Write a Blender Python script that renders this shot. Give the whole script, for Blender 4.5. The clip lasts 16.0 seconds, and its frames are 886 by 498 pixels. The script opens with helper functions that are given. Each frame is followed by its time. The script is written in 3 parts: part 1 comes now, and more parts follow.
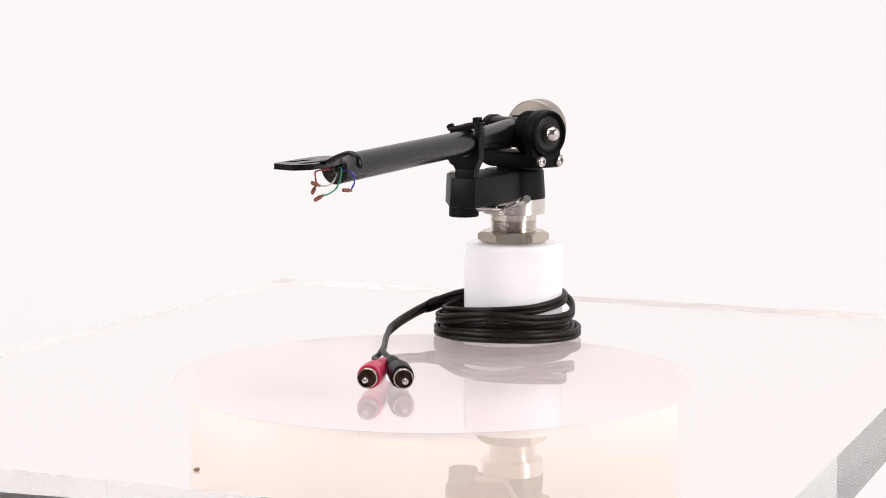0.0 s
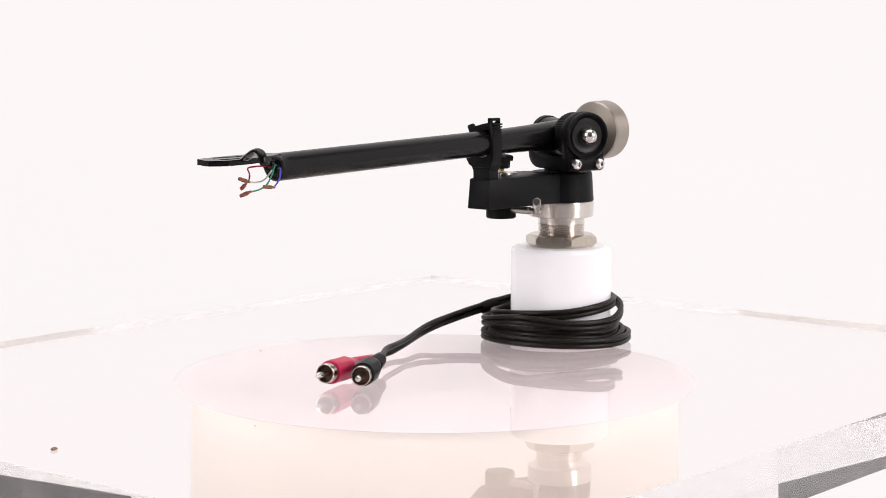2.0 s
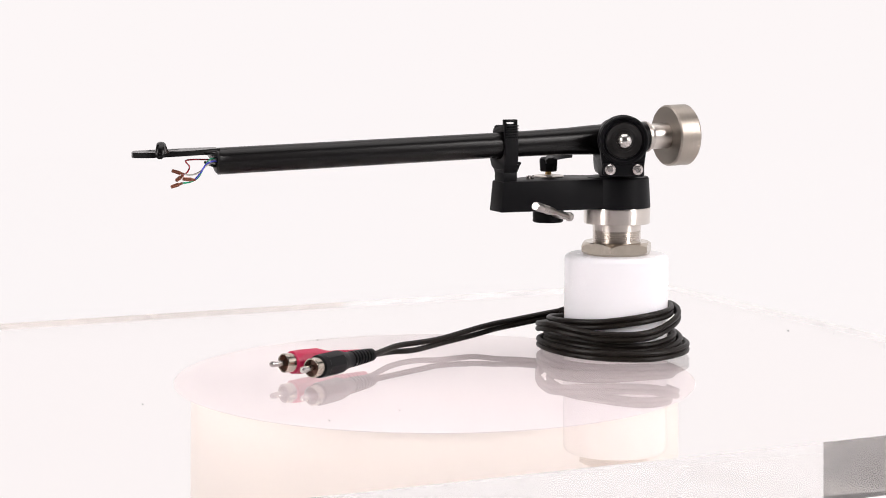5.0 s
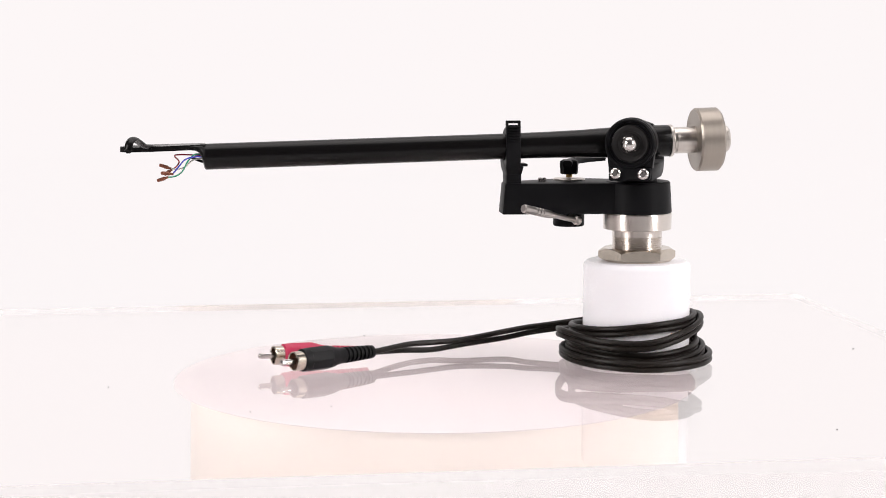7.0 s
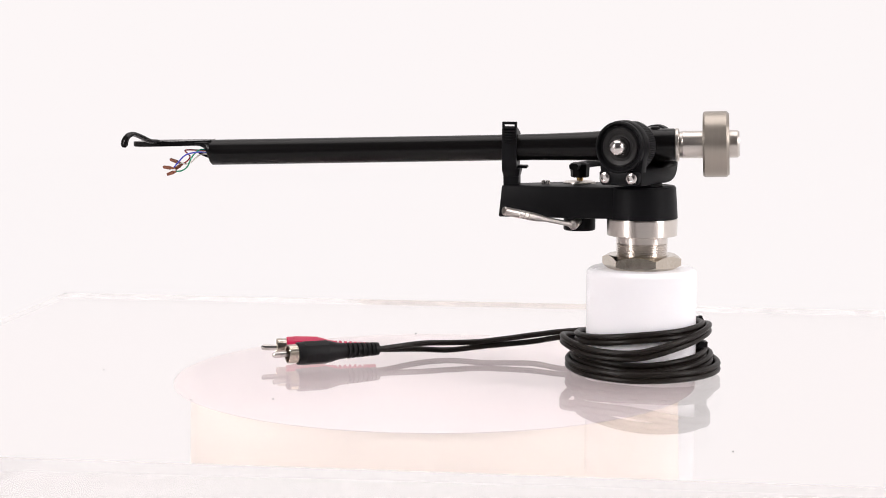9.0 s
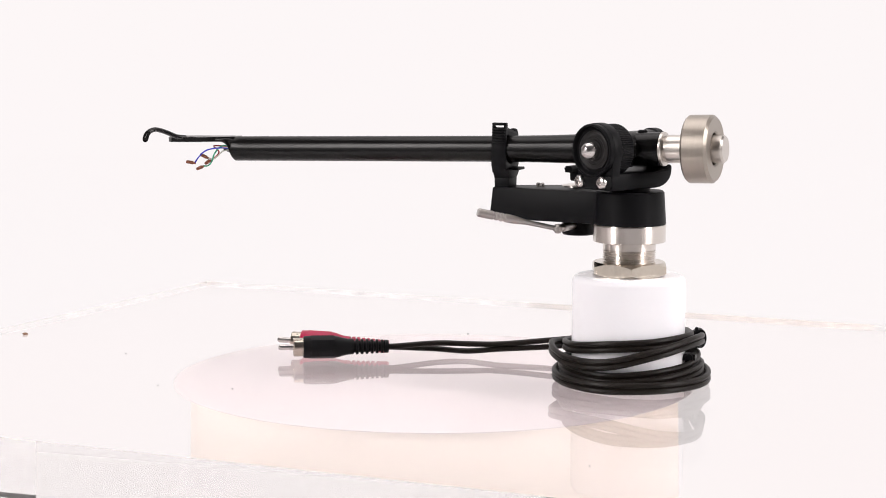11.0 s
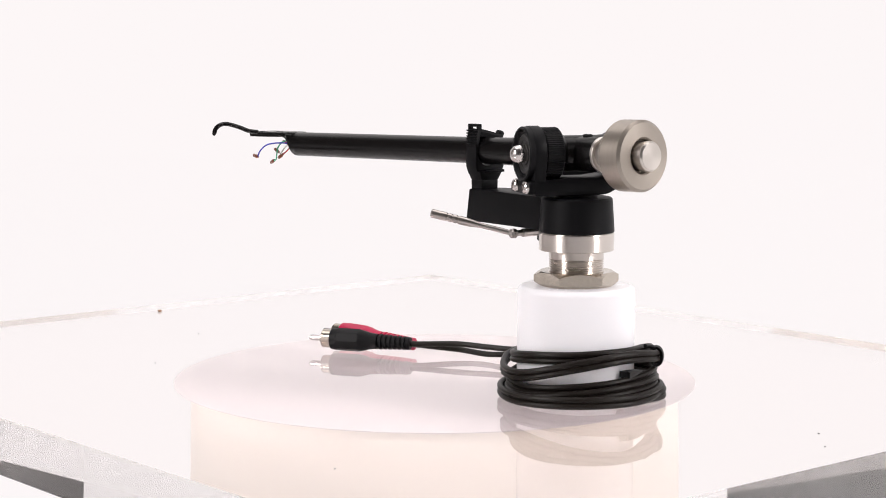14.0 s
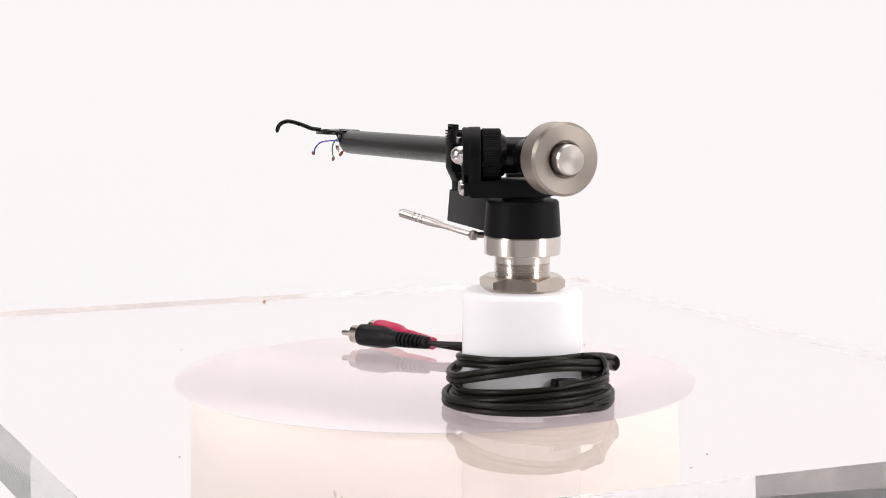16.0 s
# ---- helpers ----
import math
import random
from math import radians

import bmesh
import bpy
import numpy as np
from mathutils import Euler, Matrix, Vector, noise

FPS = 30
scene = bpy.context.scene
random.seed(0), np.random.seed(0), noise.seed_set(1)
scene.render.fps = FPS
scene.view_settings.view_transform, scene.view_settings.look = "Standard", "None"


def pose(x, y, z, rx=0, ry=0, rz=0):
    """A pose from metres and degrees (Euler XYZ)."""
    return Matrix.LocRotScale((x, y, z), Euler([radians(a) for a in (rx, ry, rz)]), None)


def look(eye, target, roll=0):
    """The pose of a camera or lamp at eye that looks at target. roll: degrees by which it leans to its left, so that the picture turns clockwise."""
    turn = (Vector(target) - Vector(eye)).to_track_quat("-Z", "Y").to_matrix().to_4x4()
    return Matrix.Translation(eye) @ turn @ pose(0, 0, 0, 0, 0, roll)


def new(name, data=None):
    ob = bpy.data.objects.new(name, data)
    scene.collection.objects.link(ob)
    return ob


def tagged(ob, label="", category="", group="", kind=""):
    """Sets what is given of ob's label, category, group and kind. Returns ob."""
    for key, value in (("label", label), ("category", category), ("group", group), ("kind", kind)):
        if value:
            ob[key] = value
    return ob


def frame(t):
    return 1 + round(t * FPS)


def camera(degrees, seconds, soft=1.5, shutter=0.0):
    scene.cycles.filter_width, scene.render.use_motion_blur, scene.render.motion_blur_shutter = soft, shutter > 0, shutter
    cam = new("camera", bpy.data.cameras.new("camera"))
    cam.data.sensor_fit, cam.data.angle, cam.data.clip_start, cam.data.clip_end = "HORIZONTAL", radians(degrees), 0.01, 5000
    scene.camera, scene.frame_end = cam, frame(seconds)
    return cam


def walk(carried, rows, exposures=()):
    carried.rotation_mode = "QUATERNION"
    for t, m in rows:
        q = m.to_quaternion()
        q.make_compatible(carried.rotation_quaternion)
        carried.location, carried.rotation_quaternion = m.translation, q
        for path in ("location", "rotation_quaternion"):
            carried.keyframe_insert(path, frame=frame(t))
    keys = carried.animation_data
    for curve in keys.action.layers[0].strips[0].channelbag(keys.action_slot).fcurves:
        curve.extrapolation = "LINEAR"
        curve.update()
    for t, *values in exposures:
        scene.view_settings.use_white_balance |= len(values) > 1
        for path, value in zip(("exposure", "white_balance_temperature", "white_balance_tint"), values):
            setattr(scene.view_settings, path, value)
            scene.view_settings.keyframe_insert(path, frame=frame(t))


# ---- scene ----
cam = camera(26.04, 16.0, soft=0.95)
VIEW = Matrix.Translation((0, -1.0, 0.1791)) @ Matrix.Rotation(radians(-0.245), 4, "Z") @ pose(0, 0, 0, 90 - 6.66) @ pose(0, 0, 0, 0, 0, 0.076)
walk(cam, [(0, VIEW), (16, VIEW)], exposures=[(0, 0.0), (16, 0.0)])

# ---------------------------------------------------------------- light
world = bpy.data.worlds.new("studio")
scene.world = world
world.use_nodes = True
world.node_tree.nodes["Background"].inputs[0].default_value = (1.0, 0.94, 0.93, 1)
world.node_tree.nodes["Background"].inputs[1].default_value = 0.10


def softbox(name, eye, target, w, h, power, colour=(1, 0.945, 0.935)):
    data = bpy.data.lights.new(name, "AREA")
    data.shape, data.size, data.size_y, data.energy, data.color = "RECTANGLE", w, h, power, colour
    ob = new(name, data)
    ob.matrix_world = look(eye, target)
    return ob


softbox("softbox_left", (-1.15, -0.75, 0.76), (0.0, 0.0, 0.10), 0.30, 0.80, 14.5)
softbox("softbox_right", (1.2, -0.65, 0.76), (0.05, 0.0, 0.10), 0.30, 0.80, 14.5)
softbox("softbox_top", (0.0, 0.15, 1.25), (0.0, 0.0, 0.0), 1.2, 0.9, 9)


# ---------------------------------------------------------------- materials
def material(name):
    m = bpy.data.materials.new(name)
    m.use_nodes = True
    return m, m.node_tree.nodes, m.node_tree.links, m.node_tree.nodes["Principled BSDF"]


def surface(name, colour, rough, metal=0.0, grain=900.0, vary=0.15, bump=0.15, rough_vary=0.12, stretch=(1, 1, 1), coat=0.0, ior=1.5, gloss=0.5, turned="", pull=0.75):
    """Two scales of variation: fine grain in relief and colour, broad wear in colour and gloss."""
    m, nodes, links, bsdf = material(name)
    co = nodes.new("ShaderNodeTexCoord")
    mp = nodes.new("ShaderNodeMapping")
    mp.inputs["Scale"].default_value = stretch
    links.new(co.outputs["Object"], mp.inputs["Vector"])
    fine, broad = nodes.new("ShaderNodeTexNoise"), nodes.new("ShaderNodeTexNoise")
    fine.inputs["Scale"].default_value, fine.inputs["Detail"].default_value = grain, 3
    broad.inputs["Scale"].default_value, broad.inputs["Detail"].default_value = 60, 4
    for n in (fine, broad):
        links.new(mp.outputs["Vector"], n.inputs["Vector"])
    mix = nodes.new("ShaderNodeMath")
    mix.operation = "MULTIPLY_ADD"
    links.new(fine.outputs["Fac"], mix.inputs[0])
    mix.inputs[1].default_value = 0.5
    half = nodes.new("ShaderNodeMath")
    half.operation = "MULTIPLY"
    half.inputs[1].default_value = 0.5
    links.new(broad.outputs["Fac"], half.inputs[0])
    links.new(half.outputs[0], mix.inputs[2])
    ramp = nodes.new("ShaderNodeMix")
    ramp.data_type = "RGBA"
    links.new(mix.outputs[0], ramp.inputs["Factor"])
    ramp.inputs["A"].default_value = (*[c * (1 - vary) for c in colour], 1)
    ramp.inputs["B"].default_value = (*[min(1, c * (1 + vary)) for c in colour], 1)
    links.new(ramp.outputs["Result"], bsdf.inputs["Base Color"])
    rr = nodes.new("ShaderNodeMapRange")
    rr.inputs["To Min"].default_value, rr.inputs["To Max"].default_value = max(0.02, rough - rough_vary), rough + rough_vary
    links.new(mix.outputs[0], rr.inputs["Value"])
    links.new(rr.outputs["Result"], bsdf.inputs["Roughness"])
    bsdf.inputs["Metallic"].default_value, bsdf.inputs["IOR"].default_value = metal, ior
    bsdf.inputs["Coat Weight"].default_value = coat
    bsdf.inputs["Specular IOR Level"].default_value = gloss
    if turned:
        tan = nodes.new("ShaderNodeTangent")
        tan.direction_type, tan.axis = "RADIAL", turned
        links.new(tan.outputs[0], bsdf.inputs["Tangent"])
        bsdf.inputs["Anisotropic"].default_value, bsdf.inputs["Anisotropic Rotation"].default_value = pull, 0.25
    b = nodes.new("ShaderNodeBump")
    b.inputs["Strength"].default_value, b.inputs["Distance"].default_value = bump, 0.0002
    links.new(fine.outputs["Fac"], b.inputs["Height"])
    links.new(b.outputs["Normal"], bsdf.inputs["Normal"])
    return m


BLACK = surface("black_moulded_plastic", (0.006, 0.006, 0.007), 0.44, grain=2500, bump=0.12, gloss=0.10)
SATIN = surface("black_satin_paint", (0.0044, 0.004, 0.0042), 0.25, grain=3000, bump=0.0, rough_vary=0.03, gloss=0.19)
STEEL = surface("turned_steel", (0.72, 0.67, 0.625), 0.32, metal=1, grain=300, vary=0.05, bump=0.01, stretch=(0.2, 0.2, 14), rough_vary=0.03, turned="Z", pull=0.96)
BRUSHED = surface("brushed_steel", (0.37, 0.332, 0.292), 0.42, metal=1, grain=400, vary=0.12, bump=0.05, stretch=(14, 0.3, 0.3), rough_vary=0.06, turned="X", pull=0.4)
STEEL_SHAFT = surface("turned_steel_shaft", (0.60, 0.56, 0.52), 0.34, metal=1, grain=300, vary=0.06, bump=0.01, stretch=(14, 0.2, 0.2), rough_vary=0.05, turned="X", pull=0.4)
LEVER_STEEL = surface("dull_steel", (0.42, 0.39, 0.37), 0.30, metal=1, grain=700, vary=0.02, bump=0.0, rough_vary=0.04)
NICKEL = surface("nickel_plate", (0.55, 0.495, 0.425), 0.20, metal=1, grain=500, vary=0.22, bump=0.04)
CHROME = surface("polished_chrome", (0.62, 0.59, 0.575), 0.22, metal=1, grain=800, vary=0.05, bump=0.02, rough_vary=0.04)
BRASS = surface("brass", (0.45, 0.29, 0.11), 0.3, metal=1, vary=0.1)
RUBBER = surface("black_vinyl_cord", (0.012, 0.0095, 0.008), 0.40, grain=1600, bump=0.15, gloss=0.17)
PLUG_BLACK = surface("black_plug_plastic", (0.008, 0.008, 0.009), 0.42, grain=2200, bump=0.15, gloss=0.14)
PLUG_RED = surface("red_plug_plastic", (0.48, 0.006, 0.062), 0.38, grain=2200, bump=0.12)
PHENOLIC = surface("brown_insulator", (0.09, 0.03, 0.018), 0.4, vary=0.25)
CAP_GREY = surface("worn_grey_plastic", (0.014, 0.013, 0.013), 0.42, grain=1500, vary=0.25, bump=0.1, gloss=0.25)
WALL_DARK = surface("dark_grey_wall_paint", (0.13, 0.125, 0.13), 0.8, grain=300, vary=0.08, bump=0.1)
GROUT = surface("light_cement_joint", (0.62, 0.59, 0.55), 0.9, grain=300, vary=0.06, bump=0.2)
STONE_TILE = surface("grey_stone_tile", (0.26, 0.235, 0.23), 0.35, grain=9, vary=0.45, bump=0.05, stretch=(1, 0.5, 3))
WALL_GREY = surface("grey_wall_paint", (0.72, 0.685, 0.67), 0.8, grain=300, vary=0.05, bump=0.1)
TAG = surface("copper_tag", (0.24, 0.085, 0.05), 0.4, metal=0.4, vary=0.2)
WHITE_PLASTIC = surface("white_plastic", (0.95, 0.945, 0.985), 0.25, grain=1500, vary=0.02, bump=0.0, gloss=0.3)
WHITE_PLASTIC.node_tree.nodes["Principled BSDF"].inputs["Subsurface Weight"].default_value = 0.12
WHITE_PLASTIC.node_tree.nodes["Principled BSDF"].inputs["Subsurface Radius"].default_value = (0.9, 0.95, 1.0)
WHITE_PLASTIC.node_tree.nodes["Principled BSDF"].inputs["Subsurface Scale"].default_value = 0.02
WHITE_DISC = surface("white_platter_paint", (0.520, 0.472, 0.482), 0.5, grain=800, vary=0.02, bump=0.0)
WARM_DRUM = surface("cream_plastic", (0.77, 0.68, 0.61), 0.5, grain=800, vary=0.02, bump=0.0)
RED_WIRE = surface("red_wire", (0.42, 0.012, 0.03), 0.4)
GREEN_WIRE = surface("green_wire", (0.02, 0.30, 0.16), 0.4)
BLUE_WIRE = surface("blue_wire", (0.03, 0.035, 0.42), 0.4)
WHITE_WIRE = surface("white_wire", (0.62, 0.60, 0.55), 0.4)
CRUMB = surface("brown_crumb", (0.30, 0.17, 0.11), 0.8, vary=0.3)
DUST = surface("grey_dust", (0.30, 0.285, 0.28), 0.8, vary=0.3)

ACRYLIC, _n, _l, _b = material("clear_acrylic")
_b.inputs["Transmission Weight"].default_value, _b.inputs["IOR"].default_value, _b.inputs["Roughness"].default_value = 1.0, 1.49, 0.0
_b.inputs["Base Color"].default_value = (0.98, 0.94, 0.93, 1)

# sawn and flame-polished edge, slightly milky in patches
ACRYLIC_EDGE, _n, _l, _b = material("polished_acrylic_edge")
_b.inputs["IOR"].default_value, _b.inputs["Base Color"].default_value = 1.49, (0.97, 0.955, 0.95, 1)
_b.inputs["Roughness"].default_value = 0.0
_co, _no, _rg = _n.new("ShaderNodeTexCoord"), _n.new("ShaderNodeTexNoise"), _n.new("ShaderNodeMapRange")
_no.inputs["Scale"].default_value, _no.inputs["Detail"].default_value = 18.0, 2
_rg.inputs["To Min"].default_value, _rg.inputs["To Max"].default_value = 0.84, 0.94
_l.new(_co.outputs["Object"], _no.inputs["Vector"])
_l.new(_no.outputs["Fac"], _rg.inputs["Value"])
_l.new(_rg.outputs["Result"], _b.inputs["Transmission Weight"])

# underside wetted by a clear film that joins it to the air softly
ACRYLIC_UNDER, _n, _l, _b = material("film_coated_acrylic_underside")
_b.inputs["Transmission Weight"].default_value, _b.inputs["IOR"].default_value, _b.inputs["Roughness"].default_value = 1.0, 1.30, 0.0
_b.inputs["Base Color"].default_value = (1.0, 1.0, 1.0, 1)

# white fabric whose emission stands in for the light falling on it
SWEEP, _n, _l, _b = material("glowing_white_fabric")
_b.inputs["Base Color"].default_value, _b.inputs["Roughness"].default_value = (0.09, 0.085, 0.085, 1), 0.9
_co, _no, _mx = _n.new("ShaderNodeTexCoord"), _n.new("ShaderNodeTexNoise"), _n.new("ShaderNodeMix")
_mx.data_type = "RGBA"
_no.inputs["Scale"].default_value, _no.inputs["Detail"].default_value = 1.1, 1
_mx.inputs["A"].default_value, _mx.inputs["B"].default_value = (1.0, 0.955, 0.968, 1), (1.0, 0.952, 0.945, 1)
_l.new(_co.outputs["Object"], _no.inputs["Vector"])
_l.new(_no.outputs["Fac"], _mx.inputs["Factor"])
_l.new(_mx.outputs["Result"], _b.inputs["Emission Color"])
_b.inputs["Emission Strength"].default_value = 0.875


# ---------------------------------------------------------------- mesh helpers
BASE = {}


def thing(name, base, label, category, group=""):
    ob = new(name)
    ob.location, ob.empty_display_size = base, 0.01
    BASE[ob.name] = Vector(base)
    return tagged(ob, label, category, group)


def root_base(ob):
    while ob.parent:
        ob = ob.parent
    return BASE[ob.name]


def mesh_of(name, bm, mat, shift, sharp=24):
    bmesh.ops.translate(bm, verts=bm.verts, vec=-shift)
    bmesh.ops.recalc_face_normals(bm, faces=bm.faces)
    me = bpy.data.meshes.new(name)
    bm.to_mesh(me)
    bm.free()
    me.materials.append(mat)
    me.polygons.foreach_set("use_smooth", [True] * len(me.polygons))
    me.set_sharp_from_angle(angle=radians(sharp))
    return me


def part(name, bm, mat, parent, label="", sharp=24):
    ob = new(name, mesh_of(name, bm, mat, root_base(parent), sharp))
    ob.parent = parent
    return tagged(ob, label)


def solid(name, bm, mat, base, label, category, kind="", group="", sharp=24):
    ob = new(name, mesh_of(name, bm, mat, Vector(base), sharp))
    ob.location = base
    BASE[ob.name] = Vector(base)
    return tagged(ob, label, category, group, kind)


def basis(axis, hint=(0, 0, 1)):
    z = Vector(axis).normalized()
    h = Vector(hint)
    if abs(z.dot(h.normalized())) > 0.98:
        h = Vector((1, 0, 0))
    x = h.cross(z).normalized()
    return x, z.cross(x), z


def lathe(origin, axis, profile, steps=48, bm=None, wave=None):
    """Turns a profile of (distance along the axis, radius) round the axis. wave(angle index) scales the radius."""
    bm = bm or bmesh.new()
    x, y, z = basis(axis)
    o = Vector(origin)
    rings = []
    for d, r in profile:
        if r < 1e-7:
            rings.append([bm.verts.new(o + z * d)])
            continue
        ring = []
        for i in range(steps):
            a = 2 * math.pi * i / steps
            k = r * (wave(i, d) if wave else 1)
            ring.append(bm.verts.new(o + z * d + (x * math.cos(a) + y * math.sin(a)) * k))
        rings.append(ring)
    for p, q in zip(rings, rings[1:]):
        for i in range(steps):
            j = (i + 1) % steps
            if len(p) == 1 and len(q) == 1:
                break
            if len(p) == 1:
                bm.faces.new((p[0], q[i], q[j]))
            elif len(q) == 1:
                bm.faces.new((p[i], q[0], p[j]))
            else:
                bm.faces.new((p[i], q[i], q[j], p[j]))
    for ring in (rings[0], rings[-1]):
        if len(ring) > 2:
            bm.faces.new(ring)
    return bm


def spline(points, n=8):
    """Catmull-Rom through the points."""
    pts = [Vector(p) for p in points]
    pts = [pts[0] * 2 - pts[1]] + pts + [pts[-1] * 2 - pts[-2]]
    out = []
    for a, b, c, d in zip(pts, pts[1:], pts[2:], pts[3:]):
        for i in range(n):
            t = i / n
            out.append(0.5 * (2 * b + (c - a) * t + (2 * a - 5 * b + 4 * c - d) * t * t + (3 * b - 3 * c + d - a) * t ** 3))
    return out + [pts[-2]]


def sweep(path, radius, steps=10, bm=None, flat=1.0, hint=(0, 0, 1), section=None):
    """A rod along a path; radius is a number or a list; flat squeezes it across the hint; section is a list of (u, v)."""
    bm = bm or bmesh.new()
    n, rings = len(path), []
    for i, p in enumerate(path):
        d = path[min(i + 1, n - 1)] - path[max(i - 1, 0)]
        x, y, _ = basis(d, hint)
        r = radius[i] if isinstance(radius, list) else radius
        if section:
            ring = [bm.verts.new(p + x * u + y * v) for u, v in section]
        else:
            ring = [bm.verts.new(p + x * math.cos(2 * math.pi * k / steps) * r * flat + y * math.sin(2 * math.pi * k / steps) * r) for k in range(steps)]
        rings.append(ring)
    for p, q in zip(rings, rings[1:]):
        for k in range(len(p)):
            j = (k + 1) % len(p)
            bm.faces.new((p[k], p[j], q[j], q[k]))
    bm.faces.new(rings[0])
    bm.faces.new(rings[-1])
    return bm


def prism(outline, origin, u, v, w, bevel=0.0, bm=None, top=None, segments=2):
    """An outline of (a, b) in the u, v directions, extruded along the vector w, with rounded edges. top: the outline of the far face."""
    bm = bm or bmesh.new()
    o, u, v, w = Vector(origin), Vector(u), Vector(v), Vector(w)
    lo = [bm.verts.new(o + u * a + v * b) for a, b in outline]
    hi = [bm.verts.new(o + u * a + v * b + w) for a, b in (top or outline)]
    fs = [bm.faces.new(lo[::-1]), bm.faces.new(hi)]
    for i in range(len(lo)):
        j = (i + 1) % len(lo)
        fs.append(bm.faces.new((lo[i], lo[j], hi[j], hi[i])))
    bm.normal_update()
    if bevel:
        mine = set(fs)
        edges = [e for e in bm.edges if e.link_faces and e.link_faces[0] in mine and len(e.link_faces) == 2 and e.calc_face_angle(0) > 0.6]
        bmesh.ops.bevel(bm, geom=edges, offset=bevel, segments=segments, profile=0.5, affect="EDGES", clamp_overlap=True)
    return bm


def box(lo, hi, bevel=0.0004, bm=None):
    (a, b, c), (d, e, f) = lo, hi
    return prism([(a, b), (d, b), (d, e), (a, e)], (0, 0, c), (1, 0, 0), (0, 1, 0), (0, 0, f - c), bevel, bm)


def arc(cx, cy, r, a0, a1, n):
    return [(cx + r * math.cos(radians(a0 + (a1 - a0) * i / n)), cy + r * math.sin(radians(a0 + (a1 - a0) * i / n))) for i in range(n + 1)]


# ---------------------------------------------------------------- studio
def studio():
    bm = bmesh.new()
    prof = [(-3.9, -0.42), (0.75, -0.42)] + [(0.75 + 0.45 * math.sin(radians(a)), 0.03 - 0.45 * math.cos(radians(a))) for a in range(10, 91, 10)] + [(1.2, z) for z in (0.25, 0.5, 0.8, 1.2, 2.0)]
    rows = [[bm.verts.new((x, y, z)) for y, z in prof] for x in (-1.05, 2.45)]
    for i in range(len(prof) - 1):
        bm.faces.new((rows[0][i], rows[0][i + 1], rows[1][i + 1], rows[1][i]))
    bmesh.ops.solidify(bm, geom=bm.faces, thickness=0.004)
    solid("backdrop", bm, SWEEP, (0, 0, 0), "seamless warm white studio backdrop sweep with its own even glow", "backdrop", kind="structure", sharp=60)


def room():
    """Plain walls and ceiling that close the studio round the sweep."""
    x, y0, y1, z0, z1 = 2.5, -4.0, 1.9, -1.1, 2.3
    sides = {
        "floor": ((-x, y0, z0 - 0.1), (x, y1, z0)), "ceiling": ((-x, y0, z1), (x, y1, z1 + 0.1)),
        "wall_north": ((-x, y1, z0), (x, y1 + 0.1, z1)), "wall_south": ((-x, y0 - 0.1, z0), (x, y0, z1)),
        "wall_east": ((x, y0, z0), (x + 0.1, y1, z1)), "wall_west": ((-x - 0.1, y0, z0), (-x, y1, z1)),
    }
    for name, (lo, hi) in sides.items():
        solid(name, box(lo, hi, 0), WALL_DARK if name in ("wall_south", "ceiling") else GROUT if name == "wall_west" else WALL_GREY, (0, 0, 0), "plain grey painted studio " + name.split("_")[0], "room", kind="structure")


def wall_tiles():
    """Large grey stone tiles on the west wall, with light joints."""
    wall, rng = bpy.data.objects["wall_west"], random.Random(4)
    w, h, gap = 0.90, 0.30, 0.020
    me = mesh_of("tile", box((0, 0, 0), (0.008, w - gap, h - gap), 0.001), STONE_TILE, Vector())
    z, row = -1.1 + gap, 0
    while z + h < 2.3:
        y = -4.0 + (0.45 if row % 2 else 0.0)
        while y + w <= 1.9:
            ob = new("tile", me)
            ob.matrix_world = Matrix.Translation((-2.4995, y, z + rng.uniform(-0.0005, 0.0005)))
            ob.parent = wall
            y += w
        z, row = z + h, row + 1


def glow_panel(x, y0, y1, z1, label):
    """Glowing white fabric panel, added out of view, in a frame of four bars."""
    z0, d = -0.42, 0.02
    ob = thing("added_glow_panel", (x, (y0 + y1) / 2, z0), label, "panel", "light tent panels")
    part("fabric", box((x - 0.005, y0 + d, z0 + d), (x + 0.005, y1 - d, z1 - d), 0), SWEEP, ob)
    for lo, hi in (((y0, z0), (y0 + d, z1)), ((y1 - d, z0), (y1, z1)), ((y0 + d, z1 - d), (y1 - d, z1)), ((y0 + d, z0), (y1 - d, z0 + d))):
        part("frame_bar", box((x - 0.01, *lo), (x + 0.01, *hi), 0.002), WALL_GREY, ob, "grey frame bar")
    for y in (y0 + 0.2, y1 - 0.2):
        part("stand_leg", box((x - 0.015, y - 0.015, -1.1), (x + 0.015, y + 0.015, z0), 0.002), WALL_GREY, ob, "grey stand leg")
    return ob


PEDESTAL_AT = (0.1083, -0.0025)
TOP = -0.027


def plate():
    bm = box((-0.2865, -0.2395, TOP), (0.2795, 0.2390, 0.0), 0.0)
    ob = solid("acrylic_plate", bm, ACRYLIC, (0, 0, TOP), "thick clear acrylic rectangular plate on the turntable", "plate", sharp=1)
    ob.data.materials.append(ACRYLIC_EDGE)
    ob.data.materials.append(ACRYLIC_UNDER)
    for f in ob.data.polygons:
        f.material_index = 0 if f.normal.z > 0.5 else 2 if f.normal.z < -0.5 else 1
    ob.visible_shadow = False
    return ob


